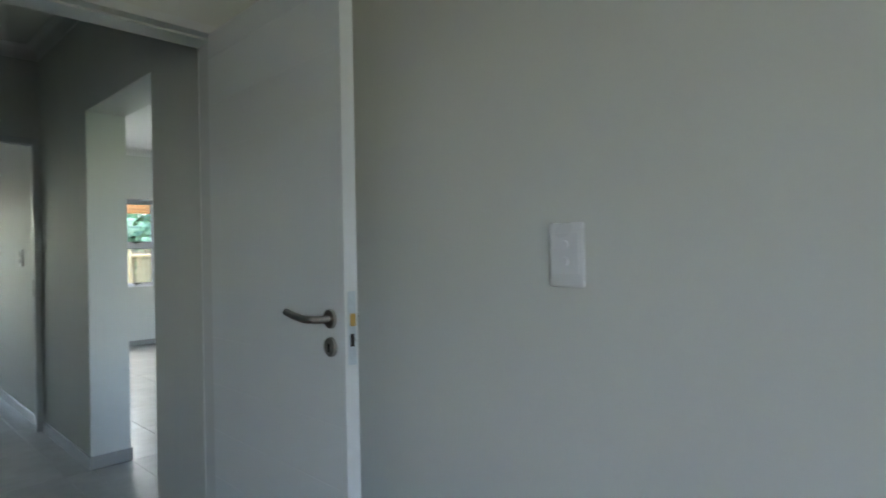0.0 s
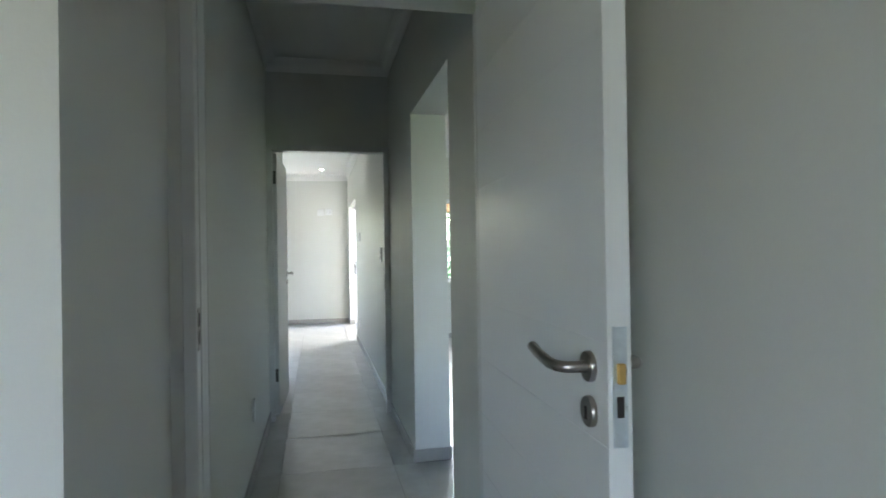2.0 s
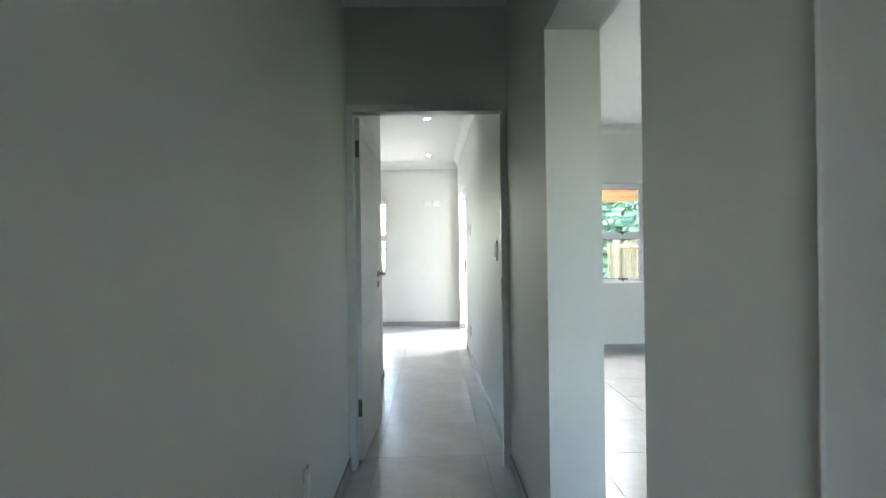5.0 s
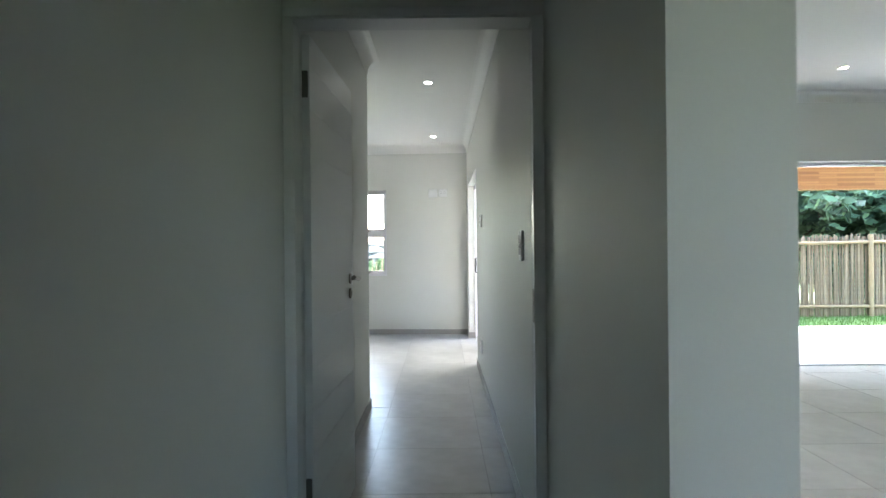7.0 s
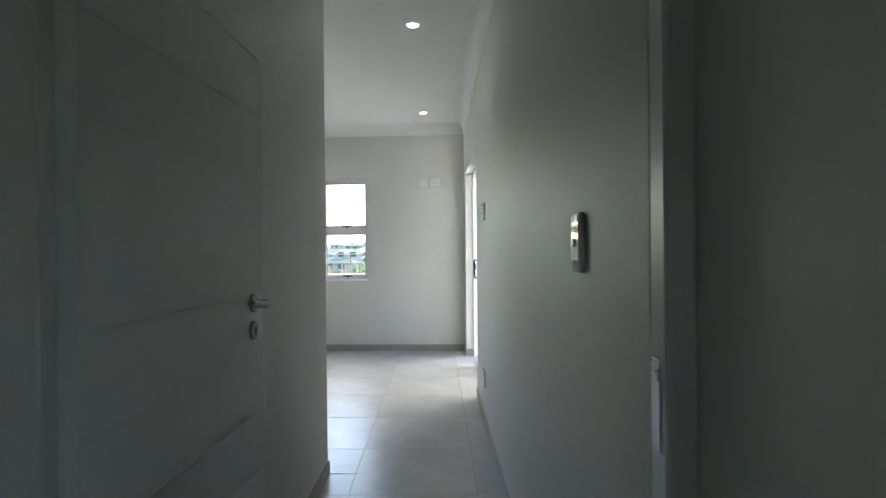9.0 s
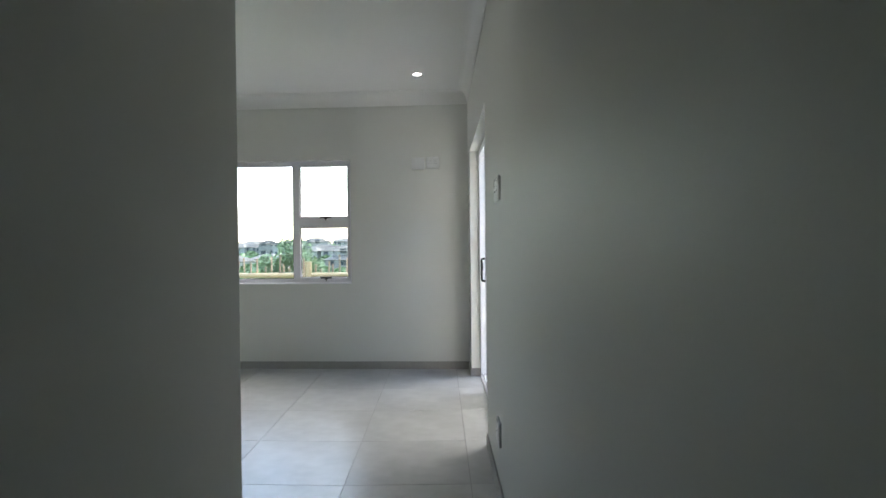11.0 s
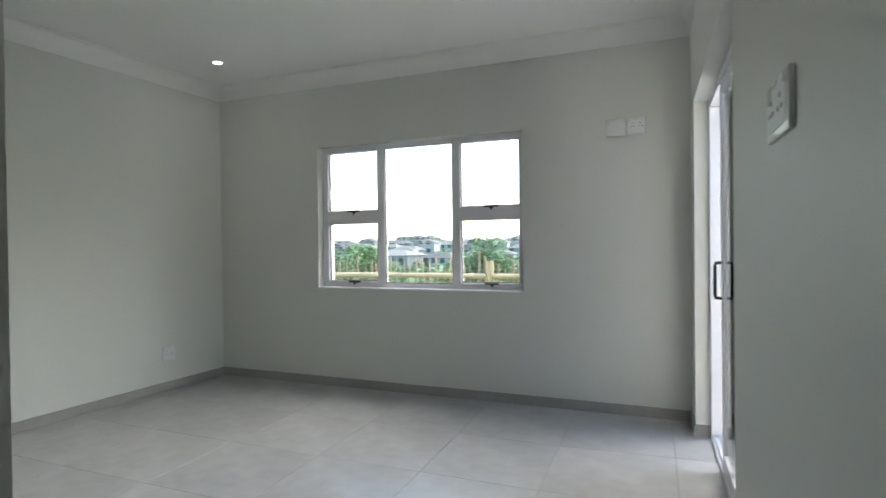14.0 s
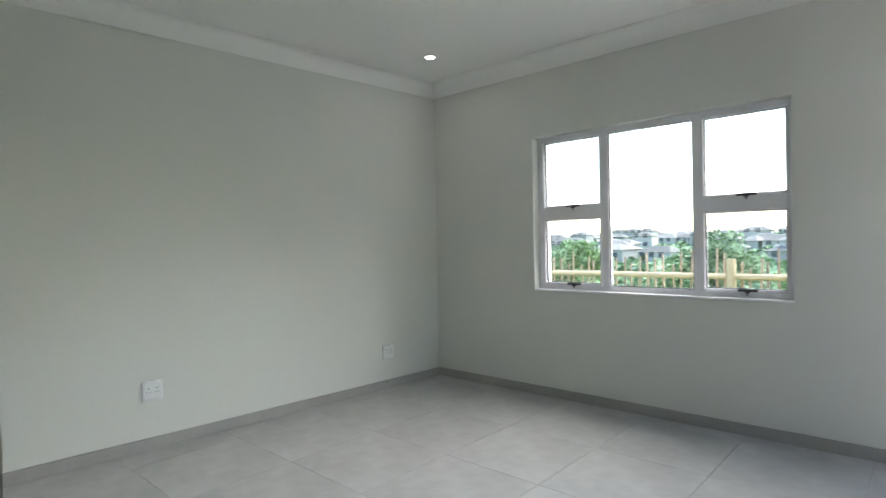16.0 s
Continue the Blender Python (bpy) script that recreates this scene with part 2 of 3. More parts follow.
structure("wall_corridor_right", boxes((0, RX, D1Y1, 1.06, 0, CEIL + .1), (0, RX, 2.08, 7.295, 0, CEIL + .1), (0, RX, 1.06, 2.08, HEAD, CEIL + .1), (0, 0.29, 7.295, 9.17, 2.085, CEIL + .1), (0, 0.29, 9.17, 9.53, 0, CEIL + .1)), M_WALL, "long warm grey wall with a wide opening and a sliding door", "wall")
structure("wall_passage_left", boxes((-1.08, -0.94, D2Y1, PEND, 0, CEIL + .1), (NX - 0.6, -1.08, PEND - 0.15, PEND, 0, CEIL + .1)), M_WALL, "warm grey painted wall at the bedroom's entrance", "wall")
structure("wall_bedroom_left", boxes((-0.24, 4.3, -0.22, 0, 0, CEIL + .1)), M_WALL, "warm grey painted bedroom wall with two sockets", "wall", LEFTM)
WU0, WU1, WZ0, WZ1 = 1.165, 3.015, 0.845, 2.078
structure("wall_bedroom_window", boxes((-0.75, WU0, -0.24, 0, -0.2, CEIL + .1), (WU1, 4.3, -0.24, 0, -0.2, CEIL + .1), (WU0, WU1, -0.24, 0, -0.2, WZ0), (WU0, WU1, -0.24, 0, WZ1, CEIL + .1)), M_WALL, "warm grey painted wall round a wide window", "wall", FARM)
structure("wall_start_room_right", boxes((0.125, RX, -4.2, D1Y0, 0, CEIL + .1)), M_WALL, "warm grey painted wall behind an open door", "wall")
structure("wall_start_room_nook", boxes((-4.4, -0.950, -0.40, D1Y0, 0, CEIL + .1)), M_WALL, "pale grey painted wall end beside the door", "wall")
structure("wall_start_room_left", boxes((-4.6, -4.4, -4.4, -0.4, 0, CEIL + .1)), M_WALL, "plain warm grey wall", "wall")
structure("wall_start_room_back", boxes((-4.4, -2.9, -4.4, -4.2, 0, CEIL + .1), (-1.75, RX, -4.4, -4.2, 0, CEIL + .1), (-2.9, -1.75, -4.4, -4.2, 0, 0.8), (-2.9, -1.75, -4.4, -4.2, 2.1, CEIL + .1)), M_WALL, "warm grey wall with a window opening", "wall")
structure("wall_lounge_garden", boxes((RX, 1.10, LY, LY + 0.24, 0, CEIL + .1), (2.20, 2.73, LY, LY + 0.24, 0, CEIL + .1), (6.4, 7.3, LY, LY + 0.24, 0, CEIL + .1), (1.10, 2.20, LY, LY + 0.24, 0, 0.82), (1.10, 2.20, LY, LY + 0.24, 2.05, CEIL + .1), (2.73, 6.4, LY, LY + 0.24, 2.07, CEIL + .1)), M_WALL, "grey lounge wall with a window and a wide garden opening", "wall")
# openings added out of view, sized to let more sky light reach the corridor
structure("wall_lounge_side", boxes((7.3, 7.5, -1.2, 1.0, 0, CEIL + .1), (7.3, 7.5, 1.28, LY + .24, 0, CEIL + .1), (7.3, 7.5, 1.0, 1.28, 0, 0.8), (7.3, 7.5, 1.0, 1.28, 2.1, CEIL + .1)), M_WALL, "warm grey lounge wall with an unseen opening added for light", "wall")
structure("wall_lounge_back", boxes((RX, 1.6, -1.2, -1.0, 0, CEIL + .1), (3.3, 7.3, -1.2, -1.0, 0, CEIL + .1), (1.6, 3.3, -1.2, -1.0, 0, 0.8), (1.6, 3.3, -1.2, -1.0, 2.1, CEIL + .1)), M_WALL, "warm grey lounge wall with an unseen opening added for light", "wall")

# ceilings
structure("ceiling_corridor", boxes((CX0, 0, D1Y1, D2Y0, CEIL + .02, CEIL + 0.06)), M_CEIL, "white painted corridor ceiling", "ceiling")
structure("ceiling_bedroom", boxes((NXE - .1, 0, D2Y1, 9.80, CEIL, CEIL + 0.06)), M_CEIL, "white painted bedroom ceiling", "ceiling")
structure("ceiling_lounge", boxes((RX, 7.3, -1.0, LY, CEIL + .03, CEIL + 0.08)), M_CEIL, "white painted lounge ceiling", "ceiling")
structure("ceiling_start_room", boxes((-4.4, 0.125, -4.2, D1Y0, CEIL, CEIL + 0.06)), M_CEIL, "white painted ceiling", "ceiling")
structure("roof_slab", boxes((-4.9, 7.8, -4.8, LY + .5, CEIL + .12, CEIL + .3), (-4.7, 0.6, LY + .5, 10.2, CEIL + .12, CEIL + .3)), M_ROOFGREY, "grey roof over the house", "roof")


def cove(drop, out):
    """Profile of a plaster cove cornice under a ceiling at height 0."""
    pts = [(0.0005, 0), (0.0005, -drop), (0.005, -drop), (0.006, -drop + 0.006)]
    pts += [(0.006 + (out - 0.008) * (1 - math.cos(a)), -drop + 0.006 + (drop - 0.010) * math.sin(a)) for a in (math.pi / 2 * k / 6 for k in range(1, 7))]
    return pts + [(out, -0.003), (out, 0)]


def cornice(name, line, z, drop, out, closed=False):
    bm = along(line, [(d, z + h) for d, h in cove(drop, out)], closed)
    return tagged(part(name, bm, M_CORNICE, None, "", True), "white plaster cove cornice under the ceiling", "cornice", "", "structure")


fx = lambda u: (-u * math.cos(radians(TILT)), FAR + u * math.sin(radians(TILT)))
cornice("cornice_bedroom", [(0, D2Y1), (0, FAR), fx(4.118), (NXE, PEND), (-0.94, PEND), (-0.94, D2Y1)], CEIL - 0.001, 0.128, 0.09, True)
cornice("cornice_corridor", [(0, D1Y1), (0, D2Y0), (CX0, D2Y0), (CX0, D1Y1)], CEIL + 0.019, 0.090, 0.075, True)
cornice("cornice_lounge", [(RX, -1.0), (7.3, -1.0), (7.3, LY), (RX, LY)], CEIL + 0.029, 0.10, 0.09, True)
cornice("cornice_start_room", [(-4.4, -4.2), (0.125, -4.2), (0.125, D1Y0), (-0.950, D1Y0), (-0.950, -0.40), (-4.4, -0.40)], CEIL - 0.001, 0.1, 0.09, True)

SK = [(0.0005, 0.0), (0.0005, 0.075), (0.009, 0.075), (0.011, 0.073), (0.011, 0.0)]


def skirting(*lines):
    for line in lines:
        structure("baseboard", along(line, SK), M_SKIRT, "grey tile skirting along the wall", "skirting")


skirting([(CX0, D2Y0), (CX0, D1Y1)],
         [(0, D1Y1), (0, 1.06), (RX, 1.06)],
         [(RX, 2.08), (0, 2.08), (0, D2Y0)],
         [(0, D2Y1), (0, 7.295), (0.084, 7.295)],
         [(0.084, 9.17), (0, 9.17), (0, FAR), fx(4.118), (NXE, PEND), (-0.94, PEND), (-0.94, D2Y1)],
         [(2.73, LY + 0.10), (2.73, LY), (RX, LY), (RX, 2.08)],
         [(7.3, LY), (6.4, LY)],
         [(0.125, -4.2), (0.125, D1Y0)],
         [(-0.950, D1Y0), (-0.950, -0.40), (-4.4, -0.40), (-4.4, -4.2), (0.125, -4.2)])


# ---- doors ----
def rounded_disc(r, depth, n=28):
    """A disc with a softened rim, its back at y = 0 and its face towards -y."""
    bm = bmesh.new()
    rings = []
    for rr, y in ((r, 0), (r, -depth * 0.7), (r * 0.94, -depth), (r * 0.45, -depth * 1.02)):
        rings.append([bm.verts.new((rr * math.cos(k * math.tau / n), y, rr * math.sin(k * math.tau / n))) for k in range(n)])
    for a, b in zip(rings, rings[1:]):
        for k in range(n):
            bm.faces.new((a[k], a[(k + 1) % n], b[(k + 1) % n], b[k]))
    bm.faces.new(rings[-1])
    bm.faces.new(rings[0][::-1])
    return bm


def lever(parent, x, y, z, side, toward):
    """A lever handle with its rose on one face of a leaf; side is -1 for the face at lower y; toward is the sign of x it points to."""
    root = part("handle", tube([(0, 0, 0), (0, -0.030, 0), (0.004 * toward, -0.044, 0), (0.016 * toward, -0.052, 0.0), (0.045 * toward, -0.054, -0.001), (0.075 * toward, -0.053, 0.002), (0.110 * toward, -0.052, 0.006), (0.146 * toward, -0.051, 0.013)], 0.0098, 14), M_STEEL, parent, "brushed steel lever handle", True, pose(x, y, z, 0, 0, 0) if side < 0 else pose(x, y, z) @ Matrix.Diagonal((1, -1, 1, 1)))
    part("rose", rounded_disc(0.026, 0.009), M_STEEL, root, "", True)
    plate = part("keyhole_plate", rounded_disc(0.026, 0.009), M_STEEL, root, "round steel keyhole plate", True, pose(0, 0, -0.075))
    return root, plate


def door(name, hinge, angle, width, height, label, hand):
    """A flush door with horizontal grooves. Its leaf runs along x from the hinge; hand -1 puts the lever side's lock plate at the free edge."""
    root = thing(name, hinge @ pose(0, 0, 0, 0, 0, angle), label, "door", kind="structure")
    th, w0 = 0.040, 0.004
    bm = boxes((w0, width, -th + 0.0012, -0.0012, 0.008, height))
    step = 0.165
    z, k = 0.008, 0
    edges = [0.008] + [v for v in (1.28 + step * i for i in range(-8, 6)) if 0.03 < v < height - 0.03] + [height]
    for a, b in zip(edges, edges[1:]):
        lo, hi = a + (0.0013 if a > 0.01 else 0), b - (0.0013 if b < height else 0)
        for y0, y1 in ((-th, -th + 0.0011), (-0.0011, 0)):
            add_box(bm, w0 + 0.0, width, y0, y1, lo, hi)
    leaf = part("leaf", bm, M_DOOR, root, "white enamelled flush leaf with horizontal grooves")
    for side, y in ((-1, -th), (1, 0)):
        h, plate = lever(leaf, width - (0.063 if hand < 0 else 0.088), y, 1.067 if hand < 0 else 1.092, side, -1)
        part("keyhole", boxes((-0.004, 0.004, -0.0105, -0.0095, -0.088, -0.066)), M_DARK, h)
    lock = part("lock_plate", boxes((width, width + 0.0022, -0.032, -0.008, 0.950, 1.140)), M_ZINC, leaf, "bare metal lock plate in the door's edge")
    part("latch", boxes((width + 0.002, width + 0.011, -0.027, -0.013, 1.050, 1.083), bevel=0.003), M_BRASS, leaf, "brass latch bolt")
    part("bolt_slot", boxes((width + 0.0022, width + 0.003, -0.026, -0.014, 0.997, 1.030)), M_DARK, leaf)
    for z in (0.318, 1.868):
        part("hinge", tube([(0.0, 0.008, z - 0.05), (0.0, 0.008, z + 0.05)], 0.007, 10, boxes((-0.002, 0.004, -0.034, 0.002, z - 0.05, z + 0.05))), M_HINGE, root, "dull steel butt hinge")
    return root


def steel_frame(name, x0, x1, y0, y1, z, rebate_high, closing_depth=None):
    """A pressed steel door frame in a wall from y0 to y1; the rebate for the leaf is on the higher or lower y side."""
    root = thing(name, pose(0, 0, 0), "white enamelled pressed steel door frame", "door frame", kind="structure")
    lip, face, dp = 0.006, 0.052, 0.006
    ya, yb = y0 - lip, y1 + lip
    r0, r1 = (ya, yb - 0.046) if rebate_high else (ya + 0.046, yb)
    part("jamb", boxes((x0 - face + 0.02, x0 + 0.004, ya, yb, 0, z + 0.004), (x0 + 0.004, x0 + dp, r0, r1, 0, z - dp), bevel=0.003), M_FRAME, root)
    yc = ya + closing_depth if closing_depth else yb
    part("jamb", boxes((x1 - 0.004, x1 + face - 0.02, ya, yc, 0, z + 0.004), (x1 - dp, x1 - 0.004, r0, min(r1, yc - 0.004), 0, z - dp), bevel=0.003), M_FRAME, root)
    part("head", boxes((x0 - face + 0.02, x1 + face - 0.02, ya, yb, z + 0.004, z + 0.036), (x0 + 0.004, x1 - 0.004, r0, r1, z - dp, z + 0.004), bevel=0.003), M_FRAME, root)
    return root


f1 = steel_frame("door_frame_1", -0.885, -0.055, D1Y0, D1Y1, 2.035, False)
strike = part("strike_plate", boxes((-0.8812, -0.8792, D1Y0 + 0.000, D1Y0 + 0.034, 1.005, 1.12)), M_STEEL, f1, "steel strike plate")
part("strike_hole", boxes((-0.8792, -0.8786, D1Y0 + 0.008, D1Y0 + 0.026, 1.070, 1.105)), M_DARK, strike)
part("strike_hole", boxes((-0.8792, -0.8786, D1Y0 + 0.008, D1Y0 + 0.026, 1.022, 1.056)), M_DARK, strike)
f2 = steel_frame("door_frame_2", -0.897, -0.036, D2Y0, D2Y1, 2.062, True, 0.055)
strike = part("strike_plate", boxes((-0.0440, -0.0420, D2Y0 + 0.010, D2Y0 + 0.038, 0.97, 1.09)), M_STEEL, f2, "steel strike plate")

# first door stands open into the start room, along its side wall; second into the bedroom
door("door_1", pose(-0.055, D1Y0 - 0.010, 0), -91.9, 0.826, 2.03, "open white door with horizontal grooves and steel lever", -1)
door2 = door("door_2", pose(-0.906, D2Y1 + 0.010, 0), 87.6, 0.815, 2.056, "open white bedroom door with horizontal grooves", 1)


# ---- windows ----
def window(name, m, u0, u1, z0, z1, cols, label, depth=0.05, board=True):
    """An aluminium window in the plane y = 0 of m, x along the wall, room towards +y. cols: (pane x0, x1, [(pane z0, z1, opens)])."""
    root = thing(name, m, label, "window", kind="structure")
    xs = [u0] + [v for c in cols for v in (c[0], c[1])] + [u1]
    fr = boxes((u0 + .002, xs[1], -depth, 0, z0 + .002, z1 - .002), (xs[-2], u1 - .002, -depth, 0, z0 + .002, z1 - .002), bevel=0.003)
    for a, b in zip(xs[2:-2:2], xs[3:-2:2]):
        add_box(fr, a, b, -depth, 0, z0 + .002, z1 - .002, bevel=0.003)
    for a, b, panes in cols:
        zs = [z0 + .002] + [v for p in panes for v in (p[0], p[1])] + [z1 - .002]
        for c, d in zip(zs[::2], zs[1::2]):
            add_box(fr, a, b, -depth + .001, -.001, c, d)
    part("window_frame", fr, M_ALU, root, "white powder-coated aluminium frame")
    for a, b, panes in cols:
        for c, d, opens in panes:
            g = part("pane", boxes((a - .003, b + .003, -0.031, -0.027, c - .003, d + .003)), M_GLASS, root, "clear glass")
            g.visible_shadow = False
            gk = boxes((a, a + .006, -.026, -.010, c, d), (b - .006, b, -.026, -.010, c, d), (a + .006, b - .006, -.026, -.010, c, c + .006), (a + .006, b - .006, -.026, -.010, d - .006, d))
            part("gasket", gk, M_GASKET, root)
            if opens:
                s = 0.052
                part("sash", boxes((a - .014, b + .014, .0005, .009, c - .016, c - .001), (a - .014, b + .014, .0005, .009, d + .001, d + .014), (a - .014, a - .001, .0005, .009, c - .001, d + .001), (b + .001, b + .014, .0005, .009, c - .001, d + .001), bevel=0.002), M_ALU, root)
                mid = (a + b) / 2 - 0.02
                ha = part("latch_handle", tube([(mid - .06, .022, c - .004), (mid + .03, .022, c - .004), (mid + .055, .018, c - .006)], 0.009, 8, boxes((mid - .016, mid + .014, .009, .022, c - .022, c + .004), bevel=0.002)), M_BLACK, root, "black window latch", True)
                part("latch_lever", tube([(mid, .018, c - .018), (mid - .004, .026, c - .036)], 0.005, 8), M_BLACK, ha, "", True)
    if board:
        part("window_sill", boxes((u0 + .001, u1 - .001, .0005, 0.070, z0 + .0005, z0 + .012), bevel=0.003), M_ALU, root, "white window board")
    return root


row = lambda: [(0.910, 1.408, True), (1.518, 2.027, True)]
window("window_1", FARM @ pose(0, -0.072, 0), WU0, WU1, WZ0, WZ1,
       [(1.214, 1.697, row()), (1.772, 2.390, [(0.895, 2.034, False)]), (2.460, 2.948, row())], "white aluminium bedroom window with five panes")
window("window_2", pose(0, LY + 0.10, 0, 0, 0, 180), -2.20, -1.10, 0.82, 2.05,
       [(-2.145, -1.665, [(0.87, 1.36, True), (1.45, 1.985, True)]), (-1.605, -1.155, [(0.87, 1.985, False)])], "white aluminium lounge window")


def sliding_door(name, m, width, height, leaf_at, label):
    """Frame along x from 0 to width, room towards -y; one fixed and one slid panel, each half the width."""
    root = thing(name, m, label, "sliding door", kind="structure")
    part("door_frame", boxes((0.002, 0.045, 0, 0.064, 0.0, height - .002), (width - .045, width - .002, 0, 0.064, 0.0, height - .002), (0.045, width - .045, 0, 0.064, height - 0.05, height - .002), bevel=0.003), M_ALU, root, "white aluminium outer frame")
    part("track", boxes((0.045, width - .045, 0, 0.064, 0.0, 0.018), (0.045, width - .045, 0.016, 0.020, 0.018, 0.034), (0.045, width - .045, 0.046, 0.050, 0.018, 0.034)), M_ALU, root, "white aluminium floor track")
    half = width / 2 + 0.02
    for x, y in ((0.046, 0.036), (leaf_at, 0.006)):
        pn = part("panel", boxes((x, x + .055, y, y + .024, 0.036, height - .052), (x + half - .055, x + half, y, y + .024, 0.036, height - .052), (x + .055, x + half - .055, y, y + .024, 0.036, 0.11), (x + .055, x + half - .055, y, y + .024, height - .11, height - .052), bevel=0.003), M_ALU, root, "white aluminium sliding panel")
        g = part("pane", boxes((x + .050, x + half - .050, y + .009, y + .015, 0.105, height - .105)), M_GLASS, pn, "clear glass")
        g.visible_shadow = False
    x = leaf_at + half - 0.028
    part("pull_handle", tube([(x, 0.016, 0.92), (x, -0.022, 0.925), (x, -0.026, 0.94), (x, -0.026, 1.09), (x, -0.022, 1.105), (x, 0.016, 1.11)], 0.009, 10), M_BLACK, root, "black pull handle", True)
    part("keep", boxes((width - .0465, width - .045, 0.02, 0.03, 0.98, 1.05)), M_BLACK, root, "black lock keep")
    return root


sliding_door("door_3", pose(0.085, 7.295, 0, 0, 0, 90) @ Matrix.Diagonal((1, -1, 1, 1)), 1.875, 2.085, 0.328, "half-open white aluminium and glass sliding door")
sl = thing("door_4", pose(2.73, LY + 0.10, 0), "wide open lounge sliding door frame to the patio", "sliding door", kind="structure")
part("head_frame", boxes((0.0, 3.67, 0, 0.10, 2.035, 2.068), bevel=0.003), M_ALU, sl, "white aluminium head track")
part("jamb_frame", boxes((0.002, 0.04, 0, 0.10, 0.0, 2.035), bevel=0.003), M_ALU, sl)
part("jamb_frame", boxes((3.63, 3.668, 0, 0.10, 0.0, 2.035), bevel=0.003), M_ALU, sl)
part("floor_track", boxes((0.04, 3.63, 0, 0.10, 0.0, 0.012)), M_ALU, sl)


# ---- switches, sockets, lamps ----
def plate(name, m, w, h, label, category, kind_of):
    """A wall plate in the plane y = 0 of m, proud towards -y, centred."""
    root = thing(name, m, label, category)
    part("cover", boxes((-w / 2, w / 2, -0.013, -0.0004, -h / 2, h / 2), bevel=0.005), M_PLASTIC, root, "", True)
    if kind_of == "switch":
        part("insert", boxes((-w * .40, w * .40, -0.0150, -0.0128, -h * .30, h * .34), bevel=0.001), M_PLASTIC, root)
        for z in (h * 0.16, -h * 0.10):
            part("rocker", rounded_disc(w * 0.11, 0.005, 16), M_PLASTIC, root, "small round rocker", True, pose(0, -0.0150, z))
    if kind_of == "single_switch":
        part("insert", boxes((-w * .40, w * .40, -0.0150, -0.0128, -h * .30, h * .34), bevel=0.001), M_GLOSS, root, "glossy white insert")
        part("rocker", rounded_disc(w * 0.11, 0.005, 16), M_PLASTIC, root, "small round rocker", True, pose(0, -0.0150, 0))
    if kind_of == "socket":
        part("insert", boxes((-w * .42, w * .42, -0.0150, -0.0128, -h * .36, h * .36), bevel=0.001), M_PLASTIC, root)
        for cx in (-w * .2, w * .2):
            for dx, dz in ((0, .14), (-.075, -.06), (.075, -.06)):
                part("pin_hole", rounded_disc(w * 0.028, 0.0006, 10), M_DARK, root, "", False, pose(cx + dx * w, -0.0150, dz * h))
    if kind_of == "twin_rocker":
        for cx in (-w * .2, w * .2):
            part("rocker", boxes((cx - w * .1, cx + w * .1, -0.0165, -0.0128, -h * .12, h * .12), bevel=0.001), M_PLASTIC, root)
    return root


on_right = lambda x, y, z: pose(x, y, z, 0, 0, -90)
on_left = lambda x, y, z: pose(x, y, z, 0, 0, 90)
on_far = lambda u, z: FARM @ pose(u, 0, z, 0, 0, 180)
plate("light_switch", on_right(0.125, -1.075, 1.226), 0.090, 0.146, "white two-rocker light switch on a grey wall", "switch", "switch")
plate("light_switch", on_right(0.0, 3.79, 1.247), 0.085, 0.136, "white glossy light switch beside the bedroom door", "switch", "single_switch")
plate("wall_socket", on_right(0.0, 6.52, 1.484), 0.21, 0.118, "white double socket plate at switch height", "socket", "socket")
plate("wall_socket", on_right(0.0, 6.555, 0.325), 0.13, 0.12, "white double socket low on the passage wall", "socket", "socket")
plate("wall_socket", on_left(CX0, 2.04, 0.39), 0.075, 0.12, "small white socket low on the corridor wall", "socket", "blank")
plate("wall_socket", LEFTM @ pose(2.575, 0, 0.365, 0, 0, 180), 0.125, 0.125, "white double socket low on the bedroom wall", "socket", "socket")
plate("wall_socket", LEFTM @ pose(0.635, 0, 0.318, 0, 0, 180), 0.125, 0.125, "white double socket near the bedroom's corner", "socket", "socket")
plate("wall_socket", on_far(0.344, 2.03), 0.128, 0.118, "white double socket high beside the window", "socket", "socket")
plate("blank_plate", on_far(0.488, 2.024), 0.128, 0.118, "plain white blank plate high on the wall", "blank plate", "blank")


def downlight(x, y, z):
    root = thing("downlight", pose(x, y, z), "small lit round recessed ceiling downlight", "downlight", "ceiling downlights")
    n = 24
    bm = bmesh.new()
    ring = [[bm.verts.new((r * math.cos(k * math.tau / n), r * math.sin(k * math.tau / n), h)) for k in range(n)] for r, h in ((0.046, 0), (0.044, -0.006), (0.034, -0.008), (0.031, -0.003))]
    for a, b in zip(ring, ring[1:]):
        for k in range(n):
            bm.faces.new((a[k], a[(k + 1) % n], b[(k + 1) % n], b[k]))
    part("trim_ring", bm, M_PLASTIC, root, "white trim ring", True)
    bm = bmesh.new()
    bmesh.ops.create_circle(bm, cap_ends=True, segments=24, radius=0.0315)
    for v in bm.verts:
        v.co.z = -0.003
    part("lamp_face", bm, M_LAMP, root, "lit frosted lamp face")


for p in ((-0.478, 6.355, CEIL), (-0.466, 8.885, CEIL), (-3.574, 9.09, CEIL), (3.10, 6.13, CEIL + .03)):
    downlight(*p)

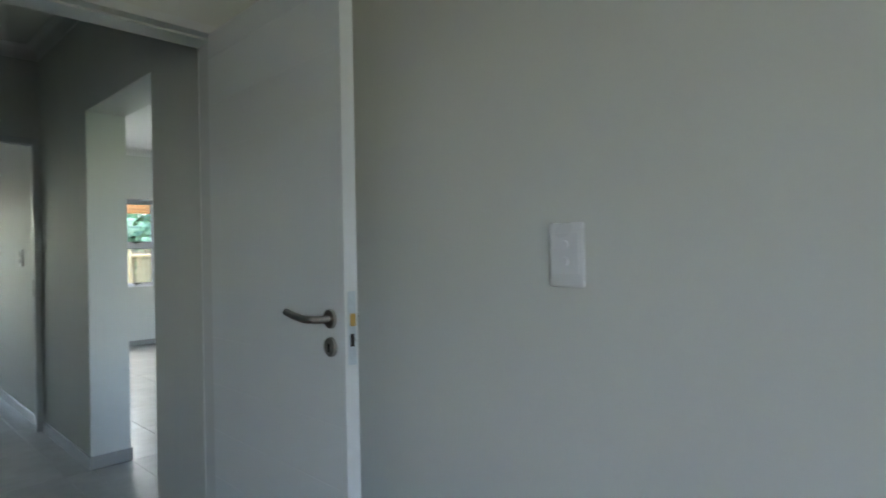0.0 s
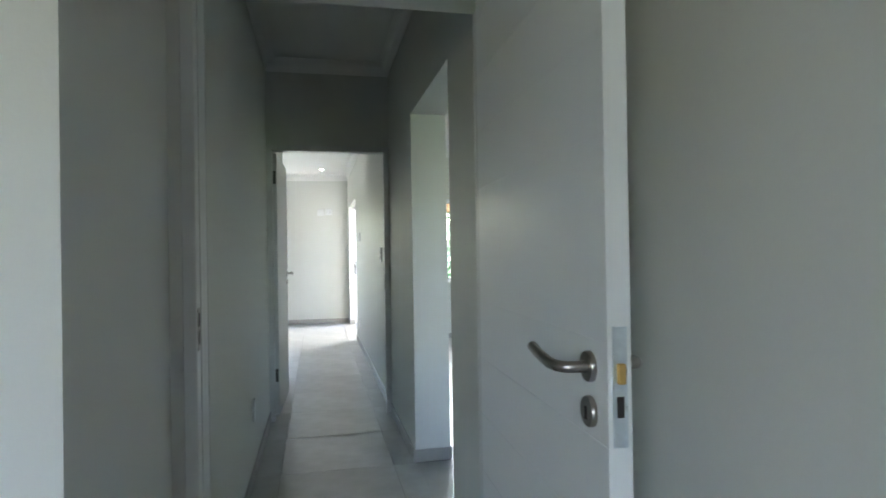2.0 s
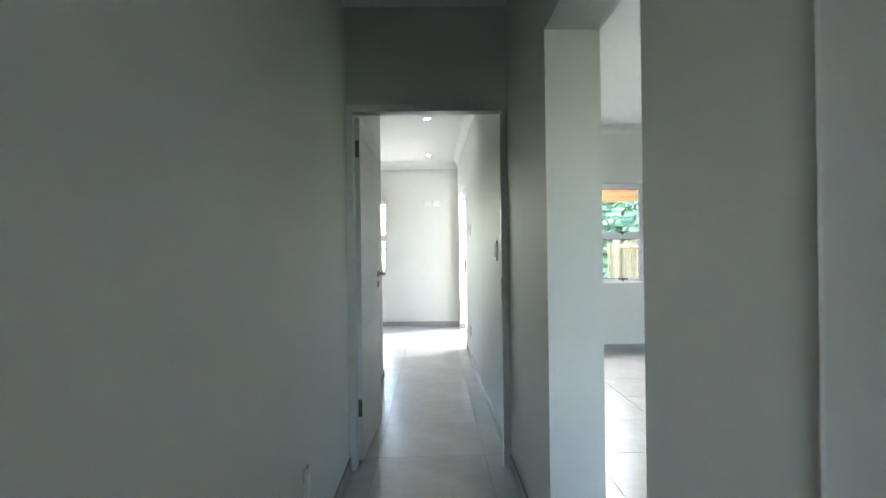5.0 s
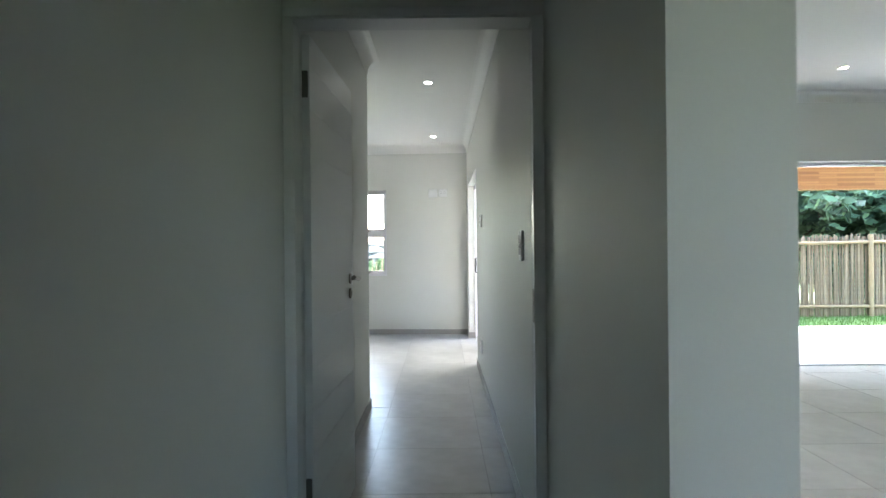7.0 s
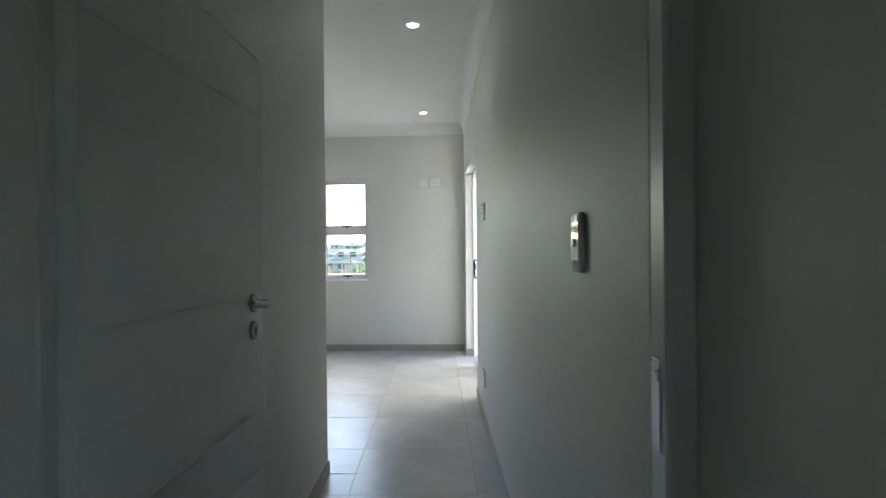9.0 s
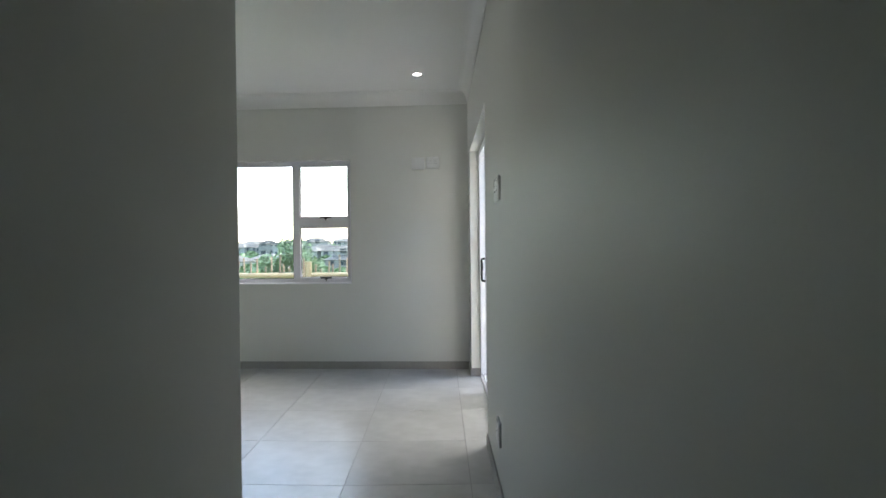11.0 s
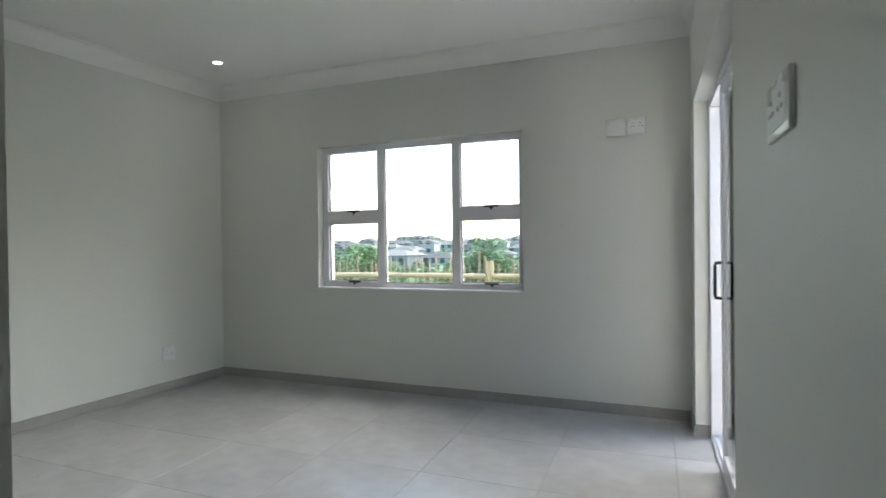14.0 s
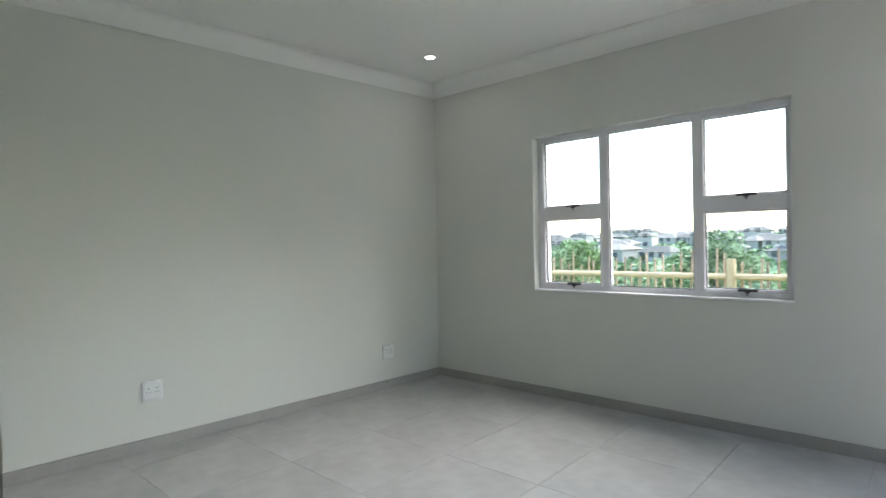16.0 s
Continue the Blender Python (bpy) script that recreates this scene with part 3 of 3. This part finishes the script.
# ---- outdoors ----
def land(x, y):
    """The plot is level, then the land falls away and climbs to a ridge."""
    d = math.hypot(x, max(0, y - 9))
    h = -0.22
    if y > 14:
        s = min(1, (y - 14) / 45)
        h -= 8.0 * s * s * (3 - 2 * s)
    if y > 60:
        s = min(1, (y - 60) / 270)
        h += 8.8 * s * s * (3 - 2 * s)
        h += 1.2 * math.sin(x * 0.021 + 1.0) * s
    return h


bm = bmesh.new()
xs = [-1500, -700, -350] + list(range(-220, 221, 10)) + [350, 700, 1500]
ys = [-1500, -600, -200, -60, -20] + list(range(0, 60, 4)) + list(range(60, 360, 10)) + [380, 450, 800, 1500]
grid = [[bm.verts.new((x, y, land(x, y))) for x in xs] for y in ys]
for a, b in zip(grid, grid[1:]):
    for k in range(len(xs) - 1):
        bm.faces.new((a[k], a[k + 1], b[k + 1], b[k]))
structure("ground", bm, M_FIELD, "green hilly grassland reaching the horizon", "ground")
structure("patio", boxes((RX, 9.0, LY + 0.24, 10.03, -0.21, -0.015)), M_PAVE, "pale concrete patio slab outside the lounge", "patio")
structure("lawn", boxes((0.9, 18.0, 10.035, 13.6, -0.215, -0.10)), M_GRASS, "bright green lawn beyond the patio", "lawn")


def grass_tufts():
    rng = random.Random(4)
    vs, fs = [], []
    for _ in range(9000):
        x, y = rng.uniform(2.5, 12.5), rng.uniform(10.05, 12.1)
        a, h, w = rng.uniform(0, math.tau), rng.uniform(0.03, 0.085), 0.006
        i = len(vs)
        lean = rng.uniform(-0.03, 0.03)
        vs += [(x - w * math.cos(a), y - w * math.sin(a), -0.10), (x + w * math.cos(a), y + w * math.sin(a), -0.10), (x + lean, y + lean * 0.7, -0.10 + h)]
        fs.append((i, i + 1, i + 2))
    me = bpy.data.meshes.new("grass")
    me.from_pydata(vs, [], fs)
    me.materials.append(M_GRASS)
    tagged(new("grass", me), "short bright green grass blades on the lawn", "grass", kind="stuff")


grass_tufts()


def tree(name, x, y, z, height, spread, leaves, mat, seed, label, low=0.25, size=0.09):
    """A tapered trunk with limbs and a ragged crown of many leaves set in clumps."""
    rng = random.Random(seed)
    root = thing(name, pose(x, y, z), label, "tree")
    bm = tube([(0, 0, -0.1), (0.03 * height * rng.uniform(-1, 1), 0, height * 0.25), (0.05 * height * rng.uniform(-1, 1), 0.03, height * 0.6)], 0.035 * height * .6, 8, None, 0.012 * height)
    ends = []
    for k in range(7):
        a, up = rng.uniform(0, math.tau), rng.uniform(0.35, 0.9)
        e = Vector((spread * rng.uniform(.4, .75) * math.cos(a), spread * rng.uniform(.4, .75) * math.sin(a), height * up))
        tube([(0, 0, height * 0.22), tuple(e * 0.55 + Vector((0, 0, height * .06))), tuple(e)], 0.014 * height, 6, bm, 0.004 * height)
        ends.append(e)
    part("trunk", bm, M_BARK, root, "brown branching trunk", True)
    clumps = []
    for k in range(34):
        a, r, h = rng.uniform(0, math.tau), spread * math.sqrt(rng.random()), rng.uniform(low, 1.0)
        r *= math.sqrt(max(0.08, 1 - ((h - 0.5) / 0.55) ** 2))
        clumps.append((Vector((r * math.cos(a), r * math.sin(a), h * height)), spread * rng.uniform(0.16, 0.36)))
    clumps += [(e, spread * 0.25) for e in ends]
    vs, fs = [], []
    for _ in range(leaves):
        c, cr = rng.choice(clumps)
        d = Vector((rng.gauss(0, 1), rng.gauss(0, 1), rng.gauss(0, 0.8))).normalized() * cr * rng.uniform(0.5, 1.0) ** 0.5
        p = c + d
        u = Vector((rng.gauss(0, 1), rng.gauss(0, 1), rng.gauss(0, .6))).normalized()
        v = u.orthogonal().normalized()
        s = size * rng.uniform(0.6, 1.3)
        i = len(vs)
        vs += [tuple(p - u * s), tuple(p + v * s * 0.45), tuple(p + u * s), tuple(p - v * s * 0.45)]
        fs.append((i, i + 1, i + 2, i + 3))
    me = bpy.data.meshes.new("crown")
    me.from_pydata(vs, [], fs)
    me.materials.append(mat)
    ob = new("crown", me)
    ob.parent = root
    return root


# screen of trees behind the stick fence
for k, (x, y, h, s) in enumerate(((5.2, 14.2, 4.2, 2.0), (7.8, 14.8, 4.8, 2.3), (10.4, 14.3, 4.4, 2.1), (12.9, 15.0, 5.0, 2.5), (9.0, 17.5, 6.0, 2.8), (5.8, 17.8, 5.6, 2.7), (13.0, 18.0, 6.2, 3.0))):
    tree("garden_tree", x, y, land(x, y), h, s, 10000, M_LEAF_DARK, 20 + k, "dense blue-green garden tree behind the stick fence", 0.10, 0.16)


def stick_fence():
    """Upright dry sticks lashed to two rails between posts."""
    root = thing("stick_fence", pose(0, 11.85, -0.1), "tall fence of dry upright sticks on pole rails", "fence")
    rng = random.Random(9)
    shared = [mesh_of("stick", tube([(0, 0, 0), (rng.uniform(-.012, .012), rng.uniform(-.008, .008), 0.5), (rng.uniform(-.01, .01), 0, 1.0), (rng.uniform(-.016, .016), 0, 1.50)], rng.uniform(0.013, 0.019), 6, None, 0.011), M_STICK, True) for _ in range(7)]
    x = 3.2
    while x < 9.6:
        ob = new("stick", rng.choice(shared))
        ob.parent = root
        ob.matrix_basis = pose(x, rng.uniform(-.02, .02), 0, 0, rng.uniform(-.7, .7), rng.uniform(0, 360)) @ Matrix.Diagonal((1, 1, rng.uniform(0.965, 1.02), 1))
        x += rng.uniform(0.019, 0.026)
    for xp in (3.37, 5.43, 7.49, 9.55):
        part("post", tube([(xp, -0.06, 0), (xp, -0.06, 1.51)], 0.045, 10), M_POLE, root, "round treated post", True)
        if xp < 9:
            for zr in (0.19, 1.37):
                part("rail", tube([(xp + .04, -0.055, zr), (xp + 1.0, -0.06, zr + rng.uniform(-.02, .02)), (xp + 2.03, -0.055, zr)], 0.03, 8), M_POLE, root, "round pole rail", True)


stick_fence()
beam = tagged(part("patio_beam", boxes((0.9, 8.8, 9.75, 9.95, 2.05, 2.42), bevel=0.006), M_TIMBER), "laminated orange timber beam across the patio", "beam")
for x in (1.3, 8.3):
    tagged(part("patio_post", boxes((x - .08, x + .08, 9.77, 9.93, -0.015, 2.05), bevel=0.006), M_TIMBER), "square laminated timber post carrying the beam", "post")


structure("patio_roof", boxes((2.4, 8.8, LY + .24, 10.05, 2.422, 2.52)), M_CEIL, "white boarded patio roof on a timber beam", "roof")


def stake_fence():
    """A rough fence of thin stakes on one heavy pole rail, outside the bedroom window."""
    y0 = 13.3
    root = thing("stake_fence", pose(0, y0, land(0, y0)), "rough fence of thin stakes and a pole rail", "fence")
    rng = random.Random(3)
    shared = [mesh_of("stake", tube([(0, 0, 0), (rng.uniform(-.01, .01), 0, .7), (rng.uniform(-.02, .02), 0, 1.25)], 0.02, 6, None, 0.014), M_STAKE, True) for _ in range(5)]
    x = -9.5
    while x < 0.6:
        ob = new("stake", rng.choice(shared))
        ob.parent = root
        ob.matrix_basis = pose(x, rng.uniform(.05, .09), -0.02, 0, rng.uniform(-2, 2), rng.uniform(0, 360)) @ Matrix.Diagonal((1, 1, rng.uniform(0.86, 1.08), 1))
        x += rng.uniform(0.07, 0.135)
    for xp in (-8.16, -5.30, -2.44, 0.42):
        part("post", tube([(xp, 0, -0.02), (xp, 0, 1.185)], 0.055, 12), M_POLE, root, "thick round treated post", True)
        if xp < 0:
            part("rail", tube([(xp + .05, -0.02, 0.97), (xp + 1.1, -0.025, 0.97 + rng.uniform(-.02, .02)), (xp + 2.81, -0.02, 0.97)], 0.038, 10), M_POLE, root, "heavy pole rail", True)


stake_fence()
for k, (x, y, h, s, mat) in enumerate(((-5.0, 22.0, 2.1, 1.0, M_LEAF), (-9.0, 22.0, 2.0, 0.9, M_LEAF_PALE), (-9.3, 20.5, 1.6, 0.8, M_LEAF), (-2.2, 19.5, 1.3, 0.8, M_LEAF_PALE), (-5.6, 22.0, 1.2, 0.9, M_LEAF_PALE), (-12.5, 23.0, 1.6, 1.1, M_LEAF), (-6.9, 25.0, 1.5, 1.1, M_LEAF))):
    tree("bush", x, y, land(x, y), h, s, 9000, mat, 60 + k, "bushy green shrub beyond the stake fence", 0.08, 0.055)


def house(x, y, w, d, h, turn, two):
    root = thing("house", pose(x, y, land(x, y) + 0.1, 0, 0, turn), "distant pale house with a grey hipped roof", "house", "houses on the hillside")
    part("wall", boxes((-w / 2, w / 2, -d / 2, d / 2, 0, h)), M_HOUSE, root)
    bm = bmesh.new()
    e, r = 0.6, max(0.5, (w - d) / 2)
    low = [bm.verts.new(p) for p in ((-w / 2 - e, -d / 2 - e, h), (w / 2 + e, -d / 2 - e, h), (w / 2 + e, d / 2 + e, h), (-w / 2 - e, d / 2 + e, h))]
    top = [bm.verts.new((-r, 0, h + 1.5)), bm.verts.new((r, 0, h + 1.5))]
    for f in ((low[0], low[1], top[1], top[0]), (low[1], low[2], top[1]), (low[2], low[3], top[0], top[1]), (low[3], low[0], top[0]), low[::-1]):
        bm.faces.new(f)
    part("roof", bm, M_ROOFGREY, root, "grey tiled hipped roof")
    for st in range(2 if two else 1):
        for k in range(int(w // 3.2)):
            xx = -w / 2 + 1.6 + k * 3.2
            part("window", boxes((xx - 0.8, xx + 0.8, -d / 2 - 0.05, -d / 2 + 0.05, 1.5 + 2.9 * st, 2.8 + 2.9 * st)), M_HOUSEWIN, root)


house(-69.7, 160, 13.5, 9, 3.6, -14, False)
rng = random.Random(12)
for k in range(120):
    y = rng.uniform(150, 335)
    x = -0.46 * y + rng.uniform(-0.46, 0.46) * y
    two = rng.random() < 0.2
    house(x, y, rng.uniform(6, 11), rng.uniform(5, 6), 5.0 if two else 2.9, rng.uniform(-25, 25), two)


def far_woods():
    """Distant scrub and tree tops between the houses."""
    rng = random.Random(31)
    vs, fs = [], []
    for _ in range(1600):
        y = rng.uniform(45, 340)
        x = -0.42 * y + rng.uniform(-0.55, 0.6) * y
        r = rng.uniform(0.9, 2.1)
        for _ in range(26):
            d = Vector((rng.gauss(0, 1), rng.gauss(0, 1), abs(rng.gauss(0, 0.9)))).normalized() * r
            p = Vector((x, y, land(x, y) + 0.2)) + d
            u = Vector((rng.gauss(0, 1), rng.gauss(0, 1), rng.gauss(0, 1))).normalized()
            v = u.orthogonal().normalized()
            s = r * rng.uniform(0.35, 0.7)
            i = len(vs)
            vs += [tuple(p - u * s), tuple(p + v * s), tuple(p + u * s), tuple(p - v * s)]
            fs.append((i, i + 1, i + 2, i + 3))
    me = bpy.data.meshes.new("far_woods")
    me.from_pydata(vs, [], fs)
    me.materials.append(M_LEAF)
    tagged(new("far_woods", me), "distant green scrub and trees between houses", "trees", kind="stuff")


far_woods()

# ---- floor tiles ----
PX, PY, JOINT, TX, TY = 0.650, 0.667, 0.0022, -0.785, 6.067
SKEW = 0.064                     # the bedroom's rows run with its window wall
shared_tiles = {}


def tile_mesh(x0, x1, y0, y1, skew):
    """One tile with a slightly eased edge."""
    bm = bmesh.new()
    e = 0.0012
    low, mid, top = ([bm.verts.new((x, y - skew * x, z)) for x, y in ((x0 + d, y0 + d), (x1 - d, y0 + d), (x1 - d, y1 - d), (x0 + d, y1 - d))] for d, z in ((0, -0.010), (0, -e), (e, 0)))
    for a, c in ((low, mid), (mid, top)):
        for k in range(4):
            bm.faces.new((a[k], a[(k + 1) % 4], c[(k + 1) % 4], c[k]))
    bm.faces.new(top)
    return mesh_of("tile", bm, M_TILE)


def lay(x0, x1, y0, y1, skew=0.0):
    """Lay tiles of the common grid over a rectangle, cut at its sides."""
    for i in range(math.floor((x0 - TX) / PX), math.ceil((x1 - TX) / PX)):
        for j in range(math.floor((y0 - TY) / PY), math.ceil((y1 - TY) / PY)):
            ax, ay = TX + i * PX, TY + j * PY
            cut = [max(JOINT / 2, x0 - ax), min(PX - JOINT / 2, x1 - ax), max(JOINT / 2, y0 - ay), min(PY - JOINT / 2, y1 - ay)]
            if cut[1] - cut[0] < 0.02 or cut[3] - cut[2] < 0.02:
                continue
            key = tuple(round(v, 4) for v in cut) + (skew,)
            if key not in shared_tiles:
                shared_tiles[key] = tile_mesh(*cut, skew)
            ob = new("tile", shared_tiles[key])
            ob.parent = floor
            ob.matrix_basis = pose(ax, ay - skew * (ax - TX), 0)


lay(NXE - .05, TX, PEND, 9.62, SKEW)
lay(TX, 0.11, PEND, 9.62)
lay(-0.94, 0.0, D2Y1, PEND)
lay(CX0, 0.0, D1Y0, D2Y1)
lay(0.0, RX, 1.06, 2.08)
lay(RX, 6.6, 0.5, LY + .1)
lay(-2.5, 0.125, -2.2, D1Y0)
